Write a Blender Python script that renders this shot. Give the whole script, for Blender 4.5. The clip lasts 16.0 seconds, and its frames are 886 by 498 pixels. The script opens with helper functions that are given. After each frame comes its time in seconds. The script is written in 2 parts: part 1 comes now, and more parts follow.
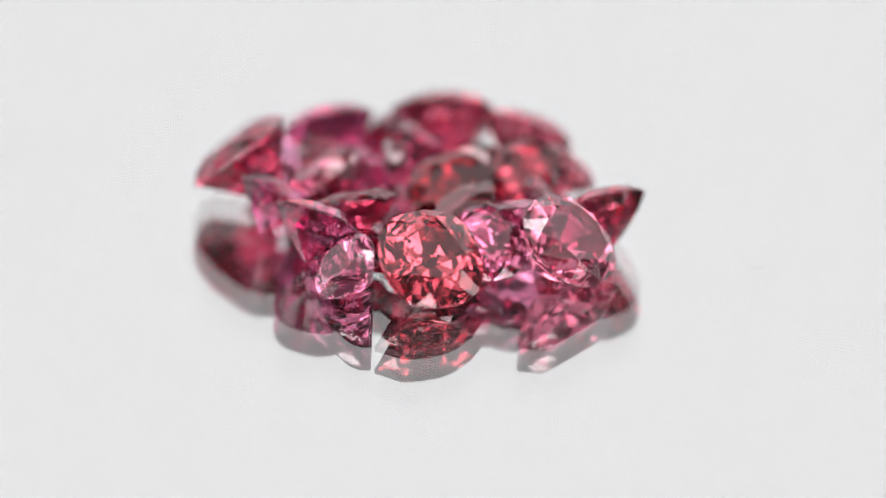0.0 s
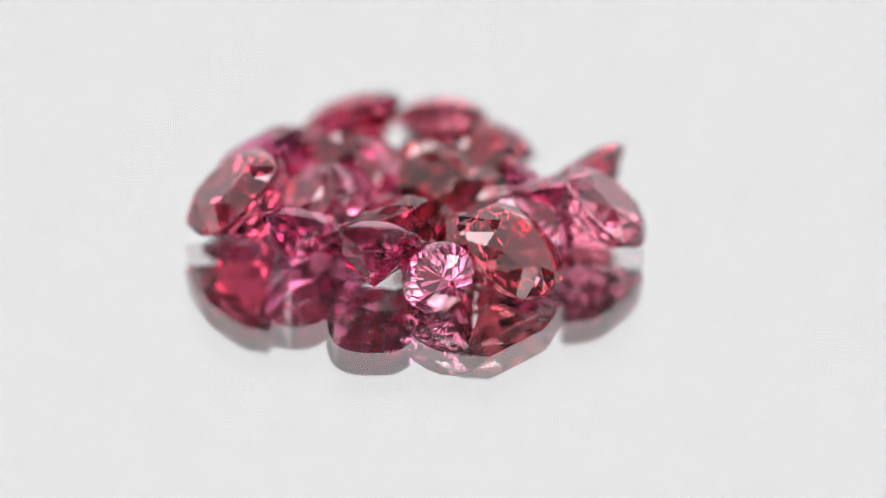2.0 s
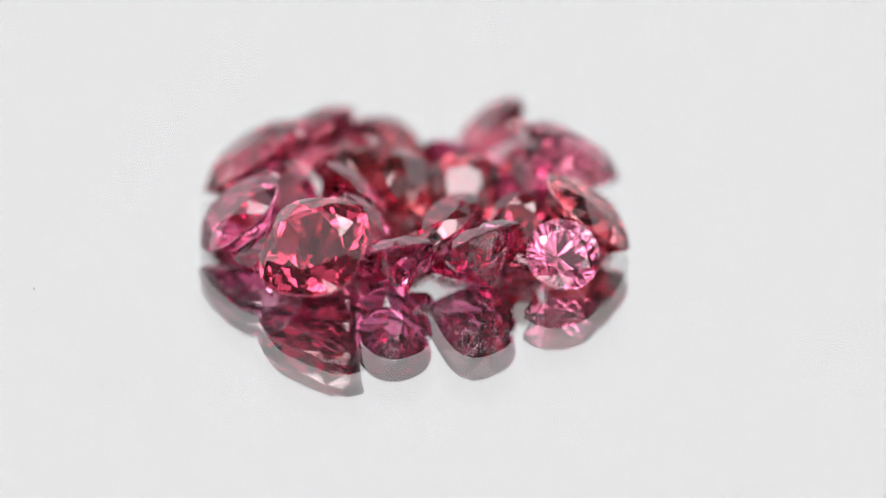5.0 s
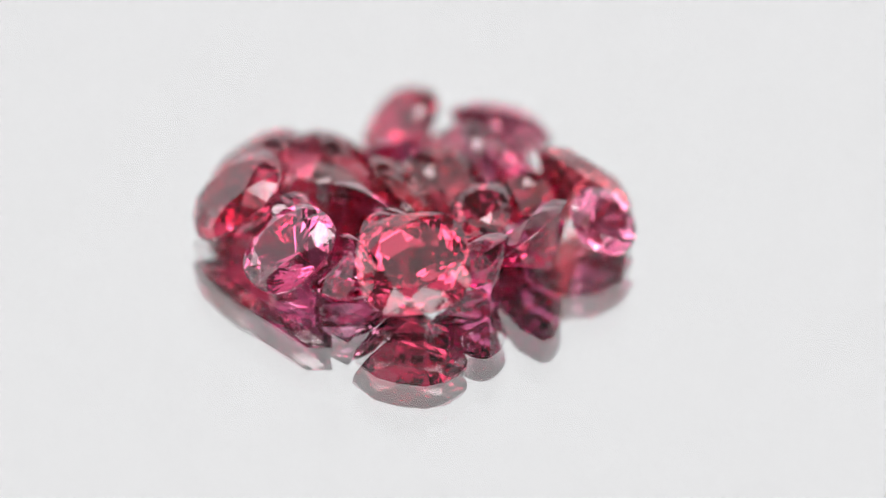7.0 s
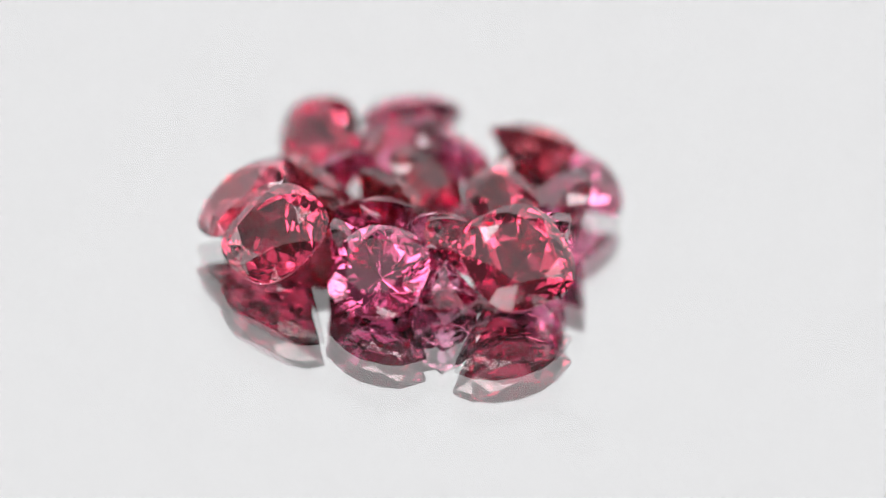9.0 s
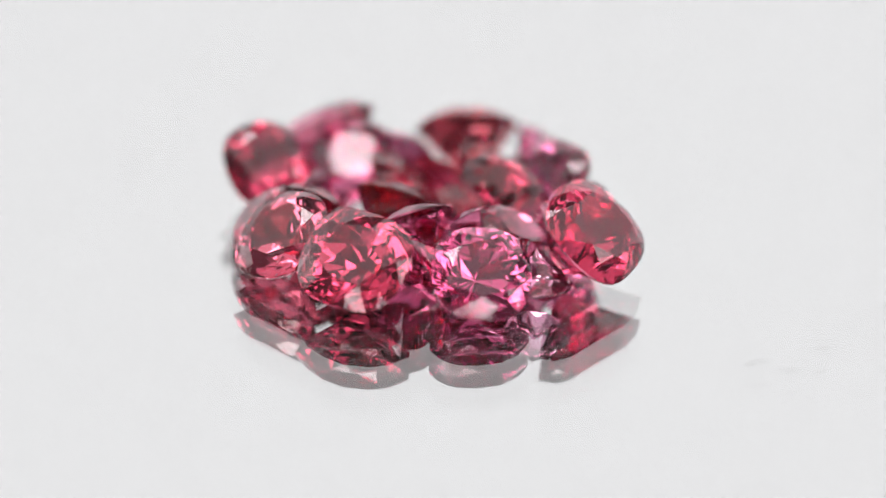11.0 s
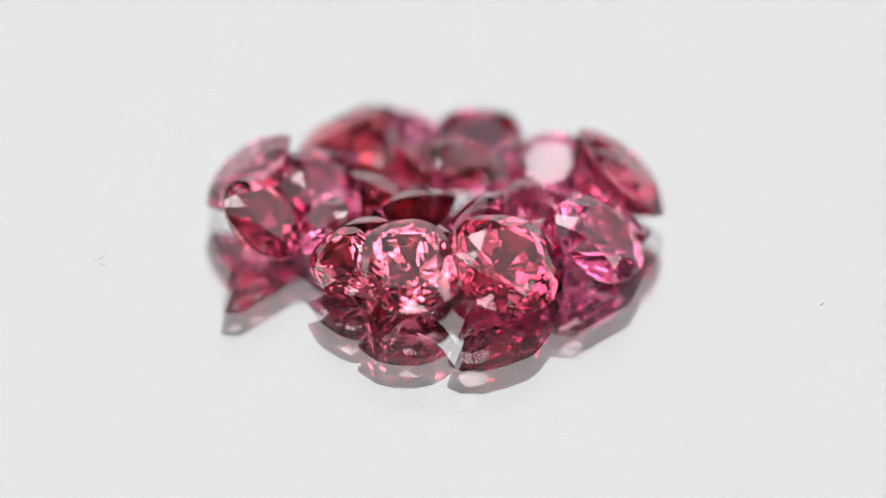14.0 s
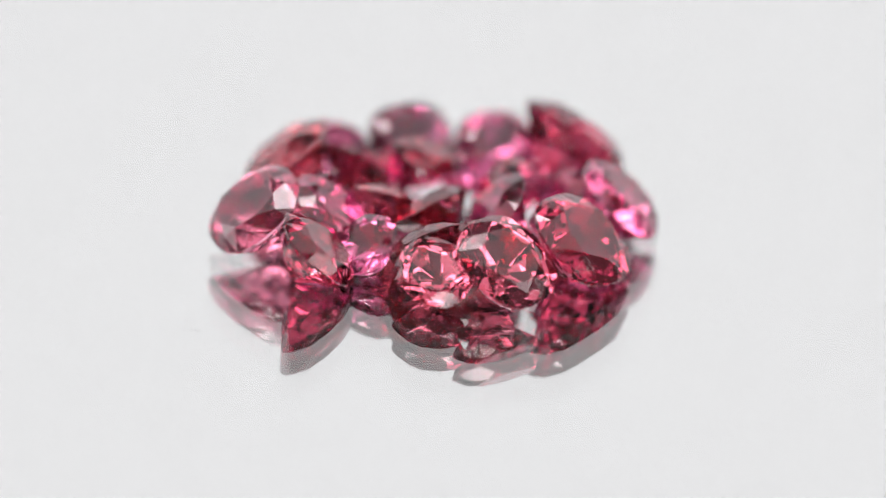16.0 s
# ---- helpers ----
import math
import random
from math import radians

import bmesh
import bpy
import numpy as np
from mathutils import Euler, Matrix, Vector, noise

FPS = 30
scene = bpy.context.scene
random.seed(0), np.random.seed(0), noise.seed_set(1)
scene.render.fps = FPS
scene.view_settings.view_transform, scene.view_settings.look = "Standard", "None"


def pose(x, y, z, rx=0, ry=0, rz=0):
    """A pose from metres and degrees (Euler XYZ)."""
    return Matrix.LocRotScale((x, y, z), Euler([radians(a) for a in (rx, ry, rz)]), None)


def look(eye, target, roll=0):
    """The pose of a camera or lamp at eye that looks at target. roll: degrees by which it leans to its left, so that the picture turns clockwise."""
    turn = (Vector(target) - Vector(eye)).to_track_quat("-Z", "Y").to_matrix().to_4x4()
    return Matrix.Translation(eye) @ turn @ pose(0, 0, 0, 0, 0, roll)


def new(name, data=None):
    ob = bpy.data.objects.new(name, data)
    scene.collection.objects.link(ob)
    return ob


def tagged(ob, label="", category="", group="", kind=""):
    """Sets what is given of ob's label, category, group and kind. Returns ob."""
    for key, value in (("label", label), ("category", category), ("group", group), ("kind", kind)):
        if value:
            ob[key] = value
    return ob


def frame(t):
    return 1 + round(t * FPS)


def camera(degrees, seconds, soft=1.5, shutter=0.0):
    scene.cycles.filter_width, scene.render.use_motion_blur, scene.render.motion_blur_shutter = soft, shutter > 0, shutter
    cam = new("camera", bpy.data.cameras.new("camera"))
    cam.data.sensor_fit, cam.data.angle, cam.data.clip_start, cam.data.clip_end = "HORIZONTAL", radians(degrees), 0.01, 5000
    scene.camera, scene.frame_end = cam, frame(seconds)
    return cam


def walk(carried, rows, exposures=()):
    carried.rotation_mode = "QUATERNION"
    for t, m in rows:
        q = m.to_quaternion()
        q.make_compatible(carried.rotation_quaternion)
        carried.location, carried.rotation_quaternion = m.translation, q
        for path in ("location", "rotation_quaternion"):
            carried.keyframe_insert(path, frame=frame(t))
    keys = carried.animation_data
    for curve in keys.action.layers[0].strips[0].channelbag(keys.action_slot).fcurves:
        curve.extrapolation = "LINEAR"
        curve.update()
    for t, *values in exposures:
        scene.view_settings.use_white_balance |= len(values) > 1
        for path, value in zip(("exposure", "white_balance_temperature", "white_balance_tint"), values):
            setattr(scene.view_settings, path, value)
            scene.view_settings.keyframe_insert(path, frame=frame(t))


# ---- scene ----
MM = 0.001
SPIN = 14.925           # degrees that the turntable turns in a second, anticlockwise from above
SECONDS = 16.0

# ---- camera ----
cam = camera(8.0, SECONDS, soft=1.0)
EYE = Vector((0.0, -0.33015, 0.14835))
VIEW = look(EYE, EYE + 0.362 * Vector((0.002893, 0.910866, -0.412691)), 2.0)
walk(cam, [(0.0, VIEW), (SECONDS, VIEW)])
cam.data.dof.use_dof = True
cam.data.dof.focus_distance = 0.3537
cam.data.dof.aperture_fstop = 12.5

# ---- light ----
world = bpy.data.worlds.new("dim_studio")
scene.world = world
world.use_nodes = True
world.node_tree.nodes["Background"].inputs["Color"].default_value = (1.0, 0.97, 0.97, 1)
world.node_tree.nodes["Background"].inputs["Strength"].default_value = 0.14
BACKDROP = 1.29         # radiance of the backlit diffuser behind the turntable


def softbox(name, eye, target, width, height, radiance):
    lamp = bpy.data.lights.new(name, "AREA")
    lamp.shape, lamp.size, lamp.size_y = "RECTANGLE", width, height
    lamp.energy = radiance * math.pi * width * height
    lamp.color = (1.0, 0.985, 0.97)
    ob = new(name, lamp)
    ob.matrix_world = look(eye, target)
    return ob


softbox("softbox_top", (-0.07, 0.025, 0.45), (-0.07, 0.0251, 0), 0.26, 0.15, 8.5)
softbox("softbox_canopy", (0.0, -0.05, 0.52), (0.0, -0.0499, 0), 1.00, 0.60, 1.0)
softbox("softbox_front", (0.0, -0.60, 0.05), (0, 0, 0.02), 0.80, 0.15, 6.0)
softbox("softbox_left", (-0.60, 0.08, 0.12), (0, 0, 0.03), 0.40, 0.20, 2.2)
# Added fill lamp with no known source: brightens the right side of the heap.
softbox("added_fill_right", (0.55, -0.16, 0.24), (0, 0, 0.0), 0.34, 0.24, 3.5)


# ---- materials ----
def material(name):
    m = bpy.data.materials.new(name)
    m.use_nodes = True
    nt = m.node_tree
    nt.nodes.clear()
    return m, nt, nt.nodes.new("ShaderNodeOutputMaterial")


def stone(name, colour, rough, ior=1.72):
    """A clear tinted stone: colour is what one passage through a facet leaves."""
    m, nt, out = material(name)
    fres = nt.nodes.new("ShaderNodeFresnel")
    fres.inputs["IOR"].default_value = ior
    refr = nt.nodes.new("ShaderNodeBsdfRefraction")
    refr.inputs["Color"].default_value = (*colour, 1)
    refr.inputs["IOR"].default_value = ior
    refr.inputs["Roughness"].default_value = rough
    # faint colour zoning inside the stone
    coord = nt.nodes.new("ShaderNodeTexCoord")
    zones = nt.nodes.new("ShaderNodeTexNoise")
    zones.inputs["Scale"].default_value = 420.0
    zones.inputs["Detail"].default_value = 2.0
    tint = nt.nodes.new("ShaderNodeMix")
    tint.data_type = "RGBA"
    tint.inputs["A"].default_value = (*[c * 0.93 for c in colour], 1)
    tint.inputs["B"].default_value = (*[min(1, c * 1.07) for c in colour], 1)
    nt.links.new(coord.outputs["Object"], zones.inputs["Vector"])
    nt.links.new(zones.outputs["Fac"], tint.inputs["Factor"])
    nt.links.new(tint.outputs["Result"], refr.inputs["Color"])
    gloss = nt.nodes.new("ShaderNodeBsdfGlossy")
    gloss.inputs["Color"].default_value = (0.97, 0.86, 0.89, 1)
    gloss.inputs["Roughness"].default_value = rough
    mix = nt.nodes.new("ShaderNodeMixShader")
    nt.links.new(fres.outputs[0], mix.inputs[0])
    nt.links.new(refr.outputs[0], mix.inputs[1])
    nt.links.new(gloss.outputs[0], mix.inputs[2])
    nt.links.new(mix.outputs[0], out.inputs["Surface"])
    return m


def gem_material(name, colour):
    """The polished facets and the matt, ground girdle of one colour of stone."""
    pale = [0.5 * c + 0.45 for c in colour]
    return stone(name, colour, 0.05), stone(name + "_girdle", pale, 0.25)


def lint_material(name):
    m, nt, out = material(name)
    cloth = nt.nodes.new("ShaderNodeBsdfDiffuse")
    cloth.inputs["Color"].default_value = (0.22, 0.22, 0.225, 1)
    nt.links.new(cloth.outputs[0], out.inputs["Surface"])
    return m


def sheet_material(name):
    """Clear glass whose polished upper face reflects a little."""
    m, nt, out = material(name)
    mix = nt.nodes.new("ShaderNodeMixShader")
    mix.inputs[0].default_value = 0.16
    clear = nt.nodes.new("ShaderNodeBsdfTransparent")
    gloss = nt.nodes.new("ShaderNodeBsdfGlossy")
    gloss.inputs["Roughness"].default_value = 0.0
    gloss.inputs["Color"].default_value = (1, 1, 1, 1)
    nt.links.new(clear.outputs[0], mix.inputs[1])
    nt.links.new(gloss.outputs[0], mix.inputs[2])
    nt.links.new(mix.outputs[0], out.inputs["Surface"])
    return m


def clear_material(name):
    m, nt, out = material(name)
    clear = nt.nodes.new("ShaderNodeBsdfTransparent")
    nt.links.new(clear.outputs[0], out.inputs["Surface"])
    return m


def mirror_material(name):
    m, nt, out = material(name)
    mix = nt.nodes.new("ShaderNodeMixShader")
    mix.inputs[0].default_value = 0.98
    white = nt.nodes.new("ShaderNodeBsdfDiffuse")
    white.inputs["Color"].default_value = (0.5, 0.5, 0.5, 1)
    gloss = nt.nodes.new("ShaderNodeBsdfGlossy")
    gloss.inputs["Roughness"].default_value = 0.0
    gloss.inputs["Color"].default_value = (0.60, 0.60, 0.60, 1)
    nt.links.new(white.outputs[0], mix.inputs[1])
    nt.links.new(gloss.outputs[0], mix.inputs[2])
    nt.links.new(mix.outputs[0], out.inputs["Surface"])
    return m


RED = gem_material("red_spinel", (0.76, 0.26, 0.37))
SCARLET = gem_material("scarlet_spinel", (0.76, 0.31, 0.36))
SALMON = gem_material("salmon_spinel", (0.86, 0.42, 0.51))
PINK = gem_material("pink_spinel", (0.87, 0.43, 0.57))
ROSE = gem_material("rose_spinel", (0.86, 0.38, 0.57))
MAGENTA = gem_material("magenta_spinel", (0.80, 0.34, 0.50))
VIOLET = gem_material("violet_spinel", (0.89, 0.45, 0.64))
DARK = gem_material("dark_red_spinel", (0.76, 0.27, 0.38))
MAROON = gem_material("maroon_spinel", (0.65, 0.16, 0.22))
BROWN = gem_material("brownish_red_spinel", (0.73, 0.29, 0.36))
PALE = gem_material("pale_mauve_spinel", (0.92, 0.53, 0.69))
LIGHT = gem_material("light_rose_spinel", (0.90, 0.51, 0.62))
BLUSH = gem_material("blush_spinel", (0.93, 0.66, 0.79))
LINT = lint_material("grey_lint")
COATED = sheet_material("coated_glass")
CLEAR = clear_material("clear_glass")
MIRROR = mirror_material("silvered_white_base")


# ---- turntable ----
def mesh_object(name, bm, mats):
    data = bpy.data.meshes.new(name)
    bm.normal_update()
    bm.to_mesh(data)
    bm.free()
    for m in mats:
        data.materials.append(m)
    return new(name, data)


def disc(name, radius, top, bottom, mats, segments=96):
    bm = bmesh.new()
    up, low = [], []
    for i in range(segments):
        a = 2 * math.pi * i / segments
        up.append(bm.verts.new((radius * math.cos(a), radius * math.sin(a), top)))
        low.append(bm.verts.new((radius * math.cos(a), radius * math.sin(a), bottom)))
    bm.faces.new(up)
    f = bm.faces.new(low[::-1])
    f.material_index = len(mats) - 1
    for i in range(segments):
        f = bm.faces.new((low[i], low[(i + 1) % segments], up[(i + 1) % segments], up[i]))
        f.material_index = len(mats) - 1
    return mesh_object(name, bm, mats)


sheet = tagged(disc("glass_sheet", 0.40, 0.0, -0.00066, [COATED, CLEAR]), "clear half-mirrored glass sheet lying on the turntable", "glass sheet", kind="structure")
table = tagged(disc("turntable", 0.42, -0.0007, -0.012, [MIRROR]), "round glossy white mirrored turntable under the gemstones", "turntable", kind="structure")


def diffuser_material(name):
    m, nt, out = material(name)
    glow = nt.nodes.new("ShaderNodeEmission")
    glow.inputs["Color"].default_value = (0.985, 0.985, 1.0, 1)
    glow.inputs["Strength"].default_value = BACKDROP
    nt.links.new(glow.outputs[0], out.inputs["Surface"])
    return m


def backdrop():
    """The white diffuser that curves round the back of the turntable and leans in overhead."""
    bm = bmesh.new()
    rows = []
    for height, radius in ((-0.02, 0.75), (0.2, 0.75), (0.45, 0.74), (0.60, 0.67)):
        rows.append([bm.verts.new((radius * math.sin(radians(a)), radius * math.cos(radians(a)), height)) for a in range(-75, 76, 10)])
    for low, up in zip(rows, rows[1:]):
        for i in range(len(low) - 1):
            bm.faces.new((low[i], up[i], up[i + 1], low[i + 1]))
    bmesh.ops.solidify(bm, geom=bm.faces[:], thickness=0.004)
    ob = mesh_object("backdrop", bm, [diffuser_material("backlit_diffuser")])
    return tagged(ob, "curved white backlit fabric diffuser behind the turntable", "backdrop", kind="structure")


backdrop()


# ---- gemstones ----
def outline(a, power):
    c, s = math.cos(a), math.sin(a)
    r = (abs(c) ** power + abs(s) ** power) ** (-1 / power)
    return r * c, r * s


def gem_parts(rng, long, wide, power, crown, pavilion, table_size, bulge, cut, phase):
    """A brilliant cut as loops of corner points: the table, the crown, the girdle and a pavilion in one of four cuts: brilliant, two_tier, broad or step."""
    w = min(long, wide)
    g, hc, hp = 0.012 * w, crown * w, pavilion * w

    def point(angle, radius, z, wobble=0.012):
        x, y = outline(angle + phase + rng.uniform(-wobble, wobble), power)
        radius *= 1 + rng.uniform(-wobble, wobble)
        return Vector((x * radius * long / 2, y * radius * wide / 2, z))

    step = math.pi / 8
    rt, rm, ra, rb = table_size, 0.5 * (1 + table_size), 0.40, 0.72
    tab = [point(2 * k * step, rt, hc) for k in range(8)]
    zm = hc + (g - hc) * (rm * math.cos(step) - rt) / (1 - rt)
    mid = [point((2 * k + 1) * step, rm, zm) for k in range(8)]
    top = [point(j * step / 2, 1.0, g, 0.0) for j in range(32)]
    low = [Vector((v.x, v.y, -g)) for v in top]
    za, zb = -hp * (0.60 + 0.07 * bulge), -hp * (0.28 + 0.09 * bulge)
    inner = [point((2 * k + 1) * step, ra, za * rng.uniform(0.96, 1.04), 0.10) for k in range(8)]
    outer = [point(2 * k * step, rb, zb * rng.uniform(0.93, 1.07), 0.075) for k in range(8)]
    main = [point((2 * k + 1) * step, 0.50, -hp * rng.uniform(0.55, 0.63), 0.07) for k in range(8)]
    wide_main = [point((2 * k + 1) * step, 0.66, -hp * rng.uniform(0.37, 0.42), 0.05) for k in range(8)]
    off = [rng.uniform(-0.05, 0.05) for _ in range(2)]
    culet = Vector((off[0] * long, off[1] * wide, -hp))
    ring_a = [point(2 * k * step, 0.76, -hp * rng.uniform(0.33, 0.37), 0.03) for k in range(8)]
    ring_b = [point(2 * k * step, 0.45, -hp * rng.uniform(0.66, 0.70), 0.05) for k in range(8)]
    ring_c = [culet + Vector((0.07 * long * math.cos(2 * k * step), 0.07 * wide * math.sin(2 * k * step), 0.0)) for k in range(8)]
    faces = {"table_facet": [tab], "crown": [], "girdle": [], "pavilion": []}
    for k in range(8):
        n, b = (k + 1) % 8, (k - 1) % 8
        j = 4 * k
        up = [top[(j + i) % 32] for i in range(-2, 5)]
        down = [low[(j + i) % 32] for i in range(-2, 5)]
        faces["crown"] += [(tab[k], mid[k], tab[n]), (tab[k], mid[b], up[2], mid[k]), (mid[k], up[2], up[3], up[4]), (mid[k], up[4], up[5], up[6])]
        if cut == "broad":
            faces["pavilion"] += [(culet, wide_main[b], down[2], wide_main[k]), (wide_main[k], down[6], down[5], down[4], down[3], down[2])]
            continue
        if cut == "brilliant":
            faces["pavilion"] += [(culet, main[b], down[2], main[k]), (main[k], down[4], down[3], down[2]), (main[k], down[6], down[5], down[4])]
            continue
        if cut == "step":
            faces["pavilion"] += [(ring_a[k], ring_a[n], down[6], down[5], down[4], down[3], down[2]),
                                  (ring_b[k], ring_b[n], ring_a[n], ring_a[k]), (ring_c[k], ring_c[n], ring_b[n], ring_b[k])]
            continue
        faces["pavilion"] += [(culet, inner[k], outer[k], inner[b]), (inner[k], outer[n], down[4], outer[k]),
                              (outer[k], down[4], down[3], down[2]), (outer[k], down[2], down[1], down[0])]
    if cut == "step":
        faces["pavilion"].append(ring_c)
    for j in range(32):
        i = (j + 1) % 32
        faces["girdle"].append((top[j], low[j], low[i], top[i]))
    return faces


def part(name, loops, mat, parent):
    bm = bmesh.new()
    seen = {}
    for loop in loops:
        vs = []
        for v in loop:
            key = tuple(round(c, 9) for c in v)
            if key not in seen:
                seen[key] = bm.verts.new(v)
            vs.append(seen[key])
        f = bm.faces.new(vs)
        f.normal_update()
        if f.normal.dot(f.calc_center_median() + Vector((0, 0, 0.0002))) < 0:
            f.normal_flip()
    ob = mesh_object(name, bm, [mat])
    ob.parent = parent
    return ob


GEMS = []


def gem(label, mat, long, wide, x, y, tilt, face, roll=0.0, power=2.5, crown=0.15, z=None, pavilion=None, table_size=None, bulge=None, lift=0.0, cut="step", phase=0.0):
    """A gemstone (millimetres): x, y, z of its girdle's centre, tilt of its table from level, the compass angle to which the table faces, roll about its own axis, phase of its facets. With no z it rests on the glass."""
    mat, rim = mat
    rng = random.Random(len(GEMS) + 11)
    if z and not pavilion:
        pavilion = min(0.56, max(0.42, z / math.cos(radians(tilt)) / min(long, wide)))
    pavilion = pavilion or rng.uniform(0.415, 0.45)
    bulge = rng.uniform(0.75, 1.15) if bulge is None else bulge
    faces = gem_parts(rng, long * MM, wide * MM, power, crown, pavilion, table_size or rng.uniform(0.55, 0.64), bulge, cut, radians(phase))
    turn = Matrix.Rotation(radians(face), 4, "Z") @ Matrix.Rotation(radians(tilt), 4, "Y") @ Matrix.Rotation(radians(roll), 4, "Z")
    rest = 0.01 - min((turn @ v).z for loops in faces.values() for loop in loops for v in loop) / MM
    height = rest + lift if z is None or z < rest + 0.3 else z
    ob = new("gemstone")
    ob.empty_display_size = 0.002
    crown_part = part("crown", faces["crown"], mat, ob)
    part("table_facet", faces["table_facet"], mat, crown_part)
    part("girdle", faces["girdle"], rim, ob)
    part("pavilion", faces["pavilion"], mat, ob)
    tagged(ob, label, "gemstone", "gemstones heaped on the turntable")
    m = Matrix.Translation((x * MM, y * MM, height * MM)) @ turn
    ob.matrix_world = m
    GEMS.append((ob, m))
    return ob


def facing(t):
    """The compass angle of a table that faces the camera t seconds into the turn."""
    return -90.0 - SPIN * t


# outer ring
gem("bright red cushion-cut gemstone leaning on its pavilion", RED, 6.03, 6.07, 0.90, 10.86, 39.9, -267.6, roll=-12, z=2.37, power=2.8, phase=-10.5)
gem("salmon pink cushion-cut gemstone leaning on its pavilion", SALMON, 5.9, 5.2, 5.85, 8.89, 36.5, -298, roll=15, z=2.21, phase=7.5)
gem("magenta pink cushion-cut gemstone with sparkling facets", ROSE, 5.62, 5.54, -5.98, 9.33, 40.9, -245.7, roll=-5, z=2.21, cut="two_tier")
gem("large red cushion-cut gemstone with dark facets", RED, 6.28, 6.10, -10.83, 3.39, 41.8, -200.3, roll=104, z=2.48, power=2.9, phase=8.5)
gem("orange-red cushion-cut gemstone with bright flashes", SCARLET, 5.82, 6.09, 0.35, -9.42, 38.3, -68.7, roll=92, z=2.23)
gem("small light pink round brilliant-cut gemstone", PALE, 4.2, 4.2, -4.43, -9.28, 45.8, -153.5, roll=-12, z=1.62, power=2.1, cut="brilliant")
gem("rose pink cushion-cut gemstone tilted outwards", LIGHT, 5.9, 5.9, 8.10, -6.42, 39.5, -32.9, roll=-4, z=2.27, table_size=0.64)
gem("red oval gemstone turned towards the heap", DARK, 5.3, 4.6, 9.95, -0.87, 42.1, -244.6, roll=14, z=1.75)
gem("small salmon round gemstone beside the larger ones", SALMON, 4.5, 3.9, 8.2, 5.65, 45, -340, roll=68, z=2.0)
gem("violet pink cushion gemstone showing its pavilion", VIOLET, 4.79, 4.53, -8.38, -0.45, 34.3, -318.0, roll=8, z=2.35, cut="broad")
gem("purplish red cushion gemstone showing its pavilion", VIOLET, 5.3, 5.2, -5.8, -4.45, 43.3, -300.6, roll=2, power=3.0, z=1.85, cut="broad")
gem("pink oval gemstone between two red ones", PALE, 4.79, 4.22, 3.62, -6.06, 41.3, -92.7, roll=9, z=1.8)
gem("pale mauve gemstone lying on its table, culet up", BLUSH, 4.0, 3.6, -8.6, 6.7, 172, 150, roll=24, pavilion=0.6, cut="broad")
gem("small magenta gemstone tucked between two large ones", MAGENTA, 4.6, 4.0, -2.55, 7.65, 45, facing(3.4))
# inside the heap
gem("pink round gemstone inside the heap", PINK, 4.86, 4.05, -6.13, 2.99, 33.8, -178.9, roll=41, power=2.2, z=2.08)
gem("brownish red gemstone inside the heap", BROWN, 4.8, 4.2, 1.8, -1.7, 34, -168, z=2.2, table_size=0.5)
gem("red gemstone inside the heap", RED, 4.36, 3.63, -1.97, -5.92, 47, -180.5, roll=-6, z=1.75)
gem("crimson gemstone inside the heap", RED, 4.86, 3.57, -3.85, -2.2, 23.9, -243.0, roll=50, z=2.63)
gem("deep maroon gemstone propped up in the middle", MAROON, 4.96, 4.47, 1.40, 1.03, 38.4, -97.3, roll=-69, z=2.4)
gem("dark magenta gemstone leaning in the middle", MAGENTA, 4.88, 4.21, -0.45, 4.29, 43.8, -46.2, roll=62, z=2.3)
gem("dark red gemstone inside the heap", BROWN, 4.6, 4.2, 5.5, 3.2, 40, -105, roll=-12, z=2.1)
gem("pale mauve gemstone inside the heap", PALE, 5.5, 4.8, 5.3, -2.9, 34.5, facing(11.5), lift=0.4)
gem("purplish gemstone inside the heap", VIOLET, 3.8, 3.3, 7.0, 0.5, 43, facing(18.2), roll=9, lift=0.35)
gem("pale pink gemstone leaning on its neighbours", PALE, 4.1, 3.6, -3.45, 2.5, 52, facing(21.0), roll=30, lift=0.1)
gem("small red gemstone low inside the heap", SCARLET, 3.9, 3.6, 2.5, 4.4, 32, -115, z=1.9)
gem("small violet gemstone low inside the heap", VIOLET, 3.6, 3.4, -5.9, -1.1, 40, facing(10.0), roll=12)
gem("small magenta gemstone standing between larger ones", MAGENTA, 4.0, 3.7, -5.8, 5.6, 46, facing(20.5), roll=25, lift=0.1)
gem("small brownish pink gemstone low inside the heap", ROSE, 3.5, 3.3, 7.85, -2.55, 42, facing(13.0), roll=40)
gem("small red gemstone wedged between larger ones", RED, 3.3, 3.1, 0.9, -5.6, 40, facing(2.0), roll=30)
gem("small pink gemstone half hidden behind larger ones", PINK, 3.6, 3.4, -3.5, -4.9, 38, facing(13.0), roll=15)
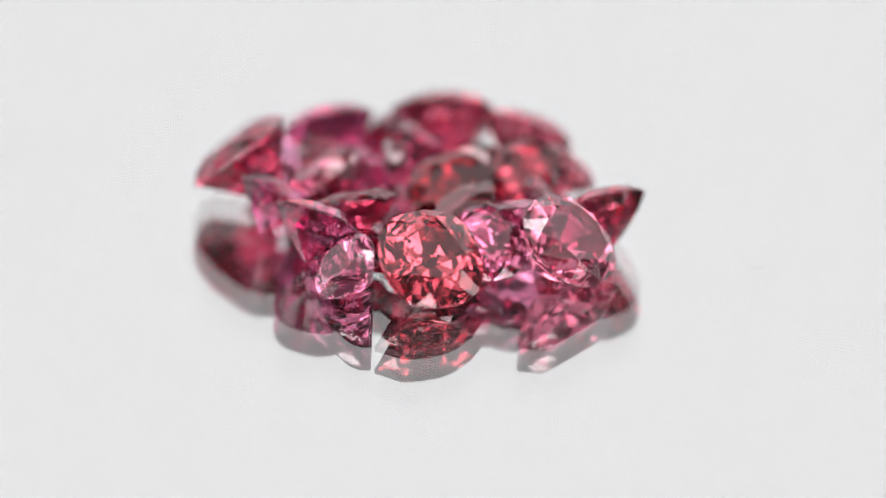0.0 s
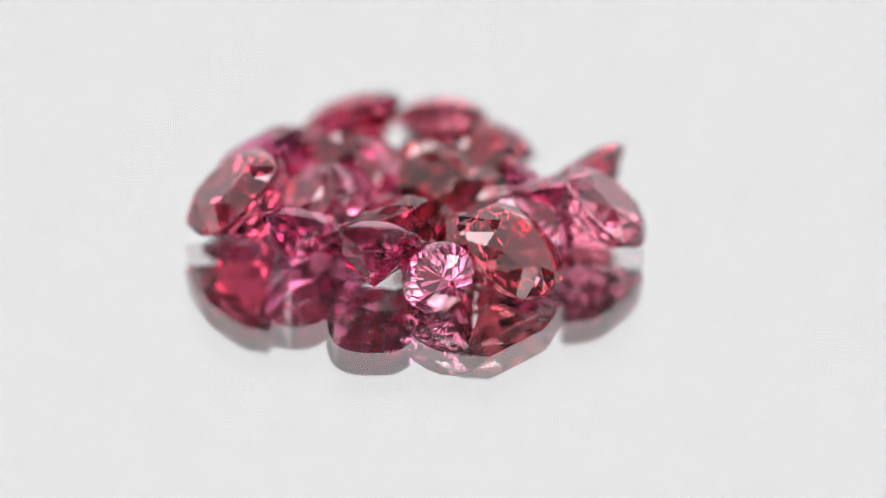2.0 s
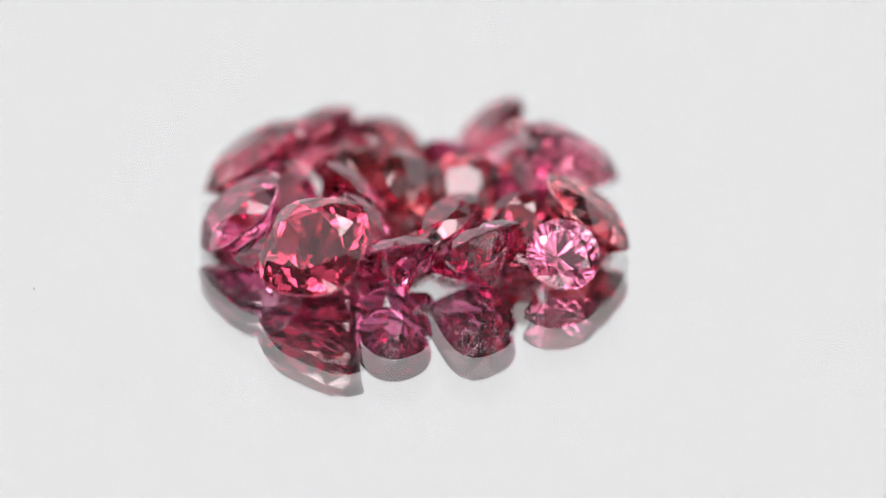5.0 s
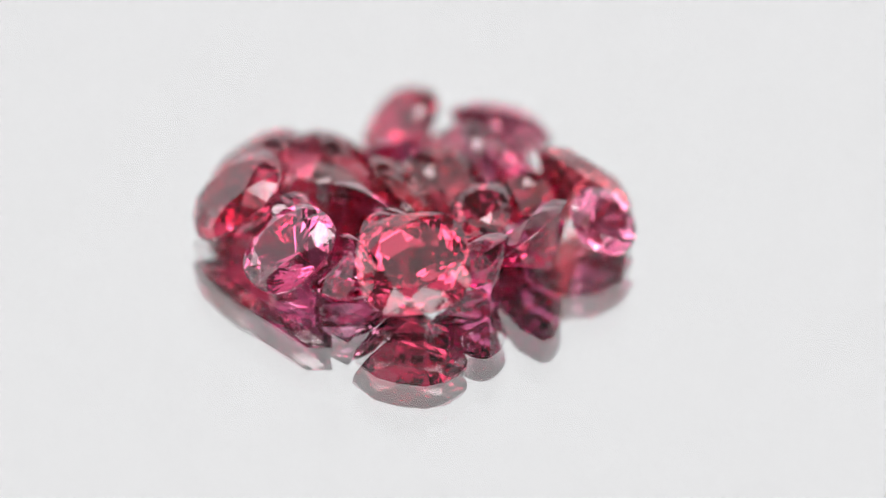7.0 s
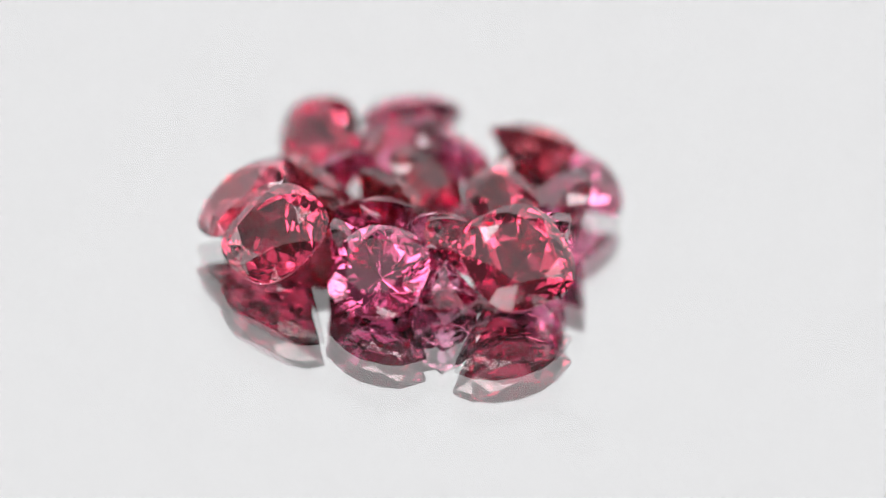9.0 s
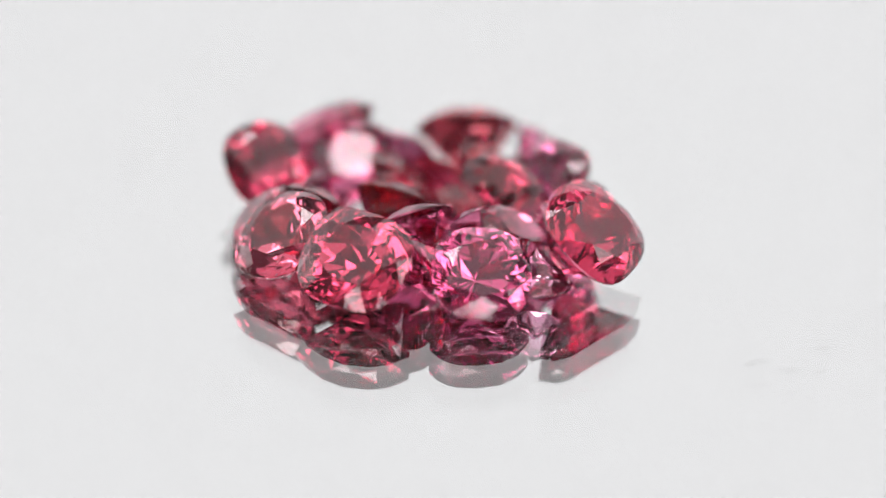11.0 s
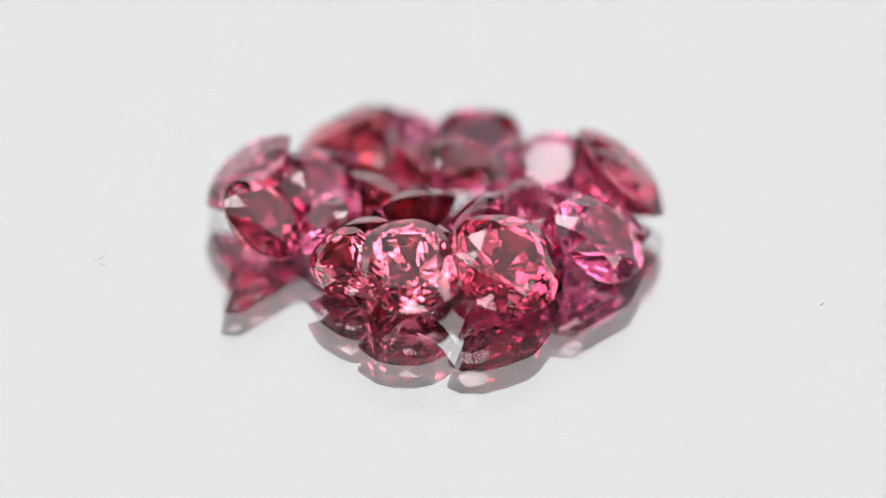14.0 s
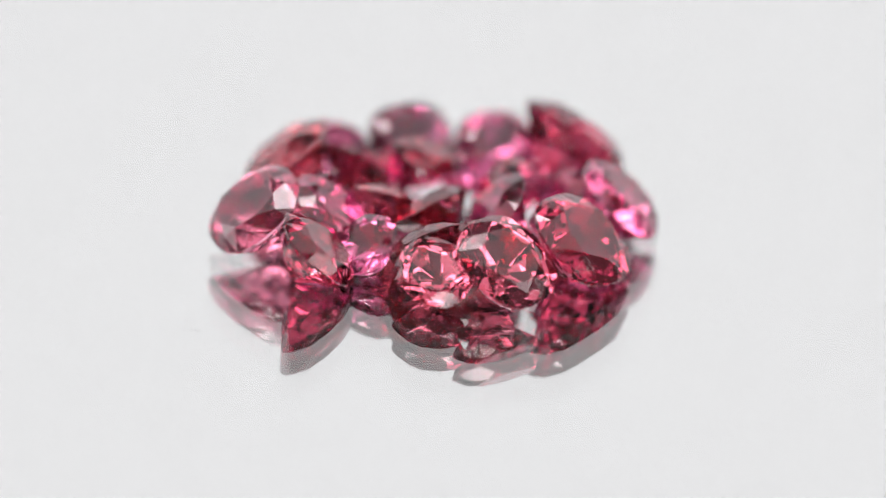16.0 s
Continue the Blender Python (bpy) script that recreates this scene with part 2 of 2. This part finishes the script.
gem("small dark red gemstone behind the ring", RED, 3.6, 3.4, 3.9, 6.3, 40, facing(16.5), roll=20)


# lint on the glass
def lint(points, thick):
    """A fibre lying on the glass: a tapered tube along the given points (millimetres)."""
    bm = bmesh.new()
    rings = []
    n = len(points)
    for i, (x, y) in enumerate(points):
        r = thick * (0.35 + 0.65 * math.sin(math.pi * (i + 0.6) / (n + 0.2)))
        ax, ay = points[max(i - 1, 0)]
        bx, by = points[min(i + 1, n - 1)]
        side = Vector((ay - by, bx - ax, 0)).normalized()
        rings.append([bm.verts.new((Vector((x, y, thick)) + r * (math.cos(a) * side + math.sin(a) * Vector((0, 0, 1)))) * MM)
                      for a in [k * math.pi / 3 for k in range(6)]])
    for p, q in zip(rings, rings[1:]):
        for k in range(6):
            bm.faces.new((p[k], p[(k + 1) % 6], q[(k + 1) % 6], q[k]))
    bm.faces.new(rings[0][::-1])
    bm.faces.new(rings[-1])
    bmesh.ops.recalc_face_normals(bm, faces=bm.faces)
    ob = mesh_object("lint_fibre", bm, [LINT])
    tagged(ob, "tiny dark grey lint fibre lying on the glass", "lint", "lint on the glass")
    GEMS.append((ob, Matrix()))
    return ob


lint([(-21.52, 11.34), (-22.03, 10.91), (-22.45, 10.47), (-22.80, 10.16)], 0.015)
lint([(-23.48, 11.27), (-24.03, 11.21), (-24.44, 11.00), (-24.76, 10.64)], 0.015)
lint([(-24.77, 7.98), (-25.10, 7.69), (-25.45, 7.55)], 0.015)
lint([(-15.2, 18.35), (-15.39, 18.22), (-15.6, 18.15)], 0.02)
lint([(-0.21, -13.35), (-0.06, -13.56), (0.11, -13.72)], 0.016)
lint([(18.15, -4.22), (18.70, -3.95), (19.38, -3.67)], 0.012)
lint([(19.04, -3.45), (18.99, -3.06), (18.89, -2.81)], 0.012)


# ---- motion of the turntable ----
def motions():
    times = [SECONDS * i / 64 for i in range(65)]
    for ob, m in GEMS + [(sheet, Matrix()), (table, Matrix())]:
        walk(ob, [(t, Matrix.Rotation(radians(SPIN * t), 4, "Z") @ m) for t in times])


motions()
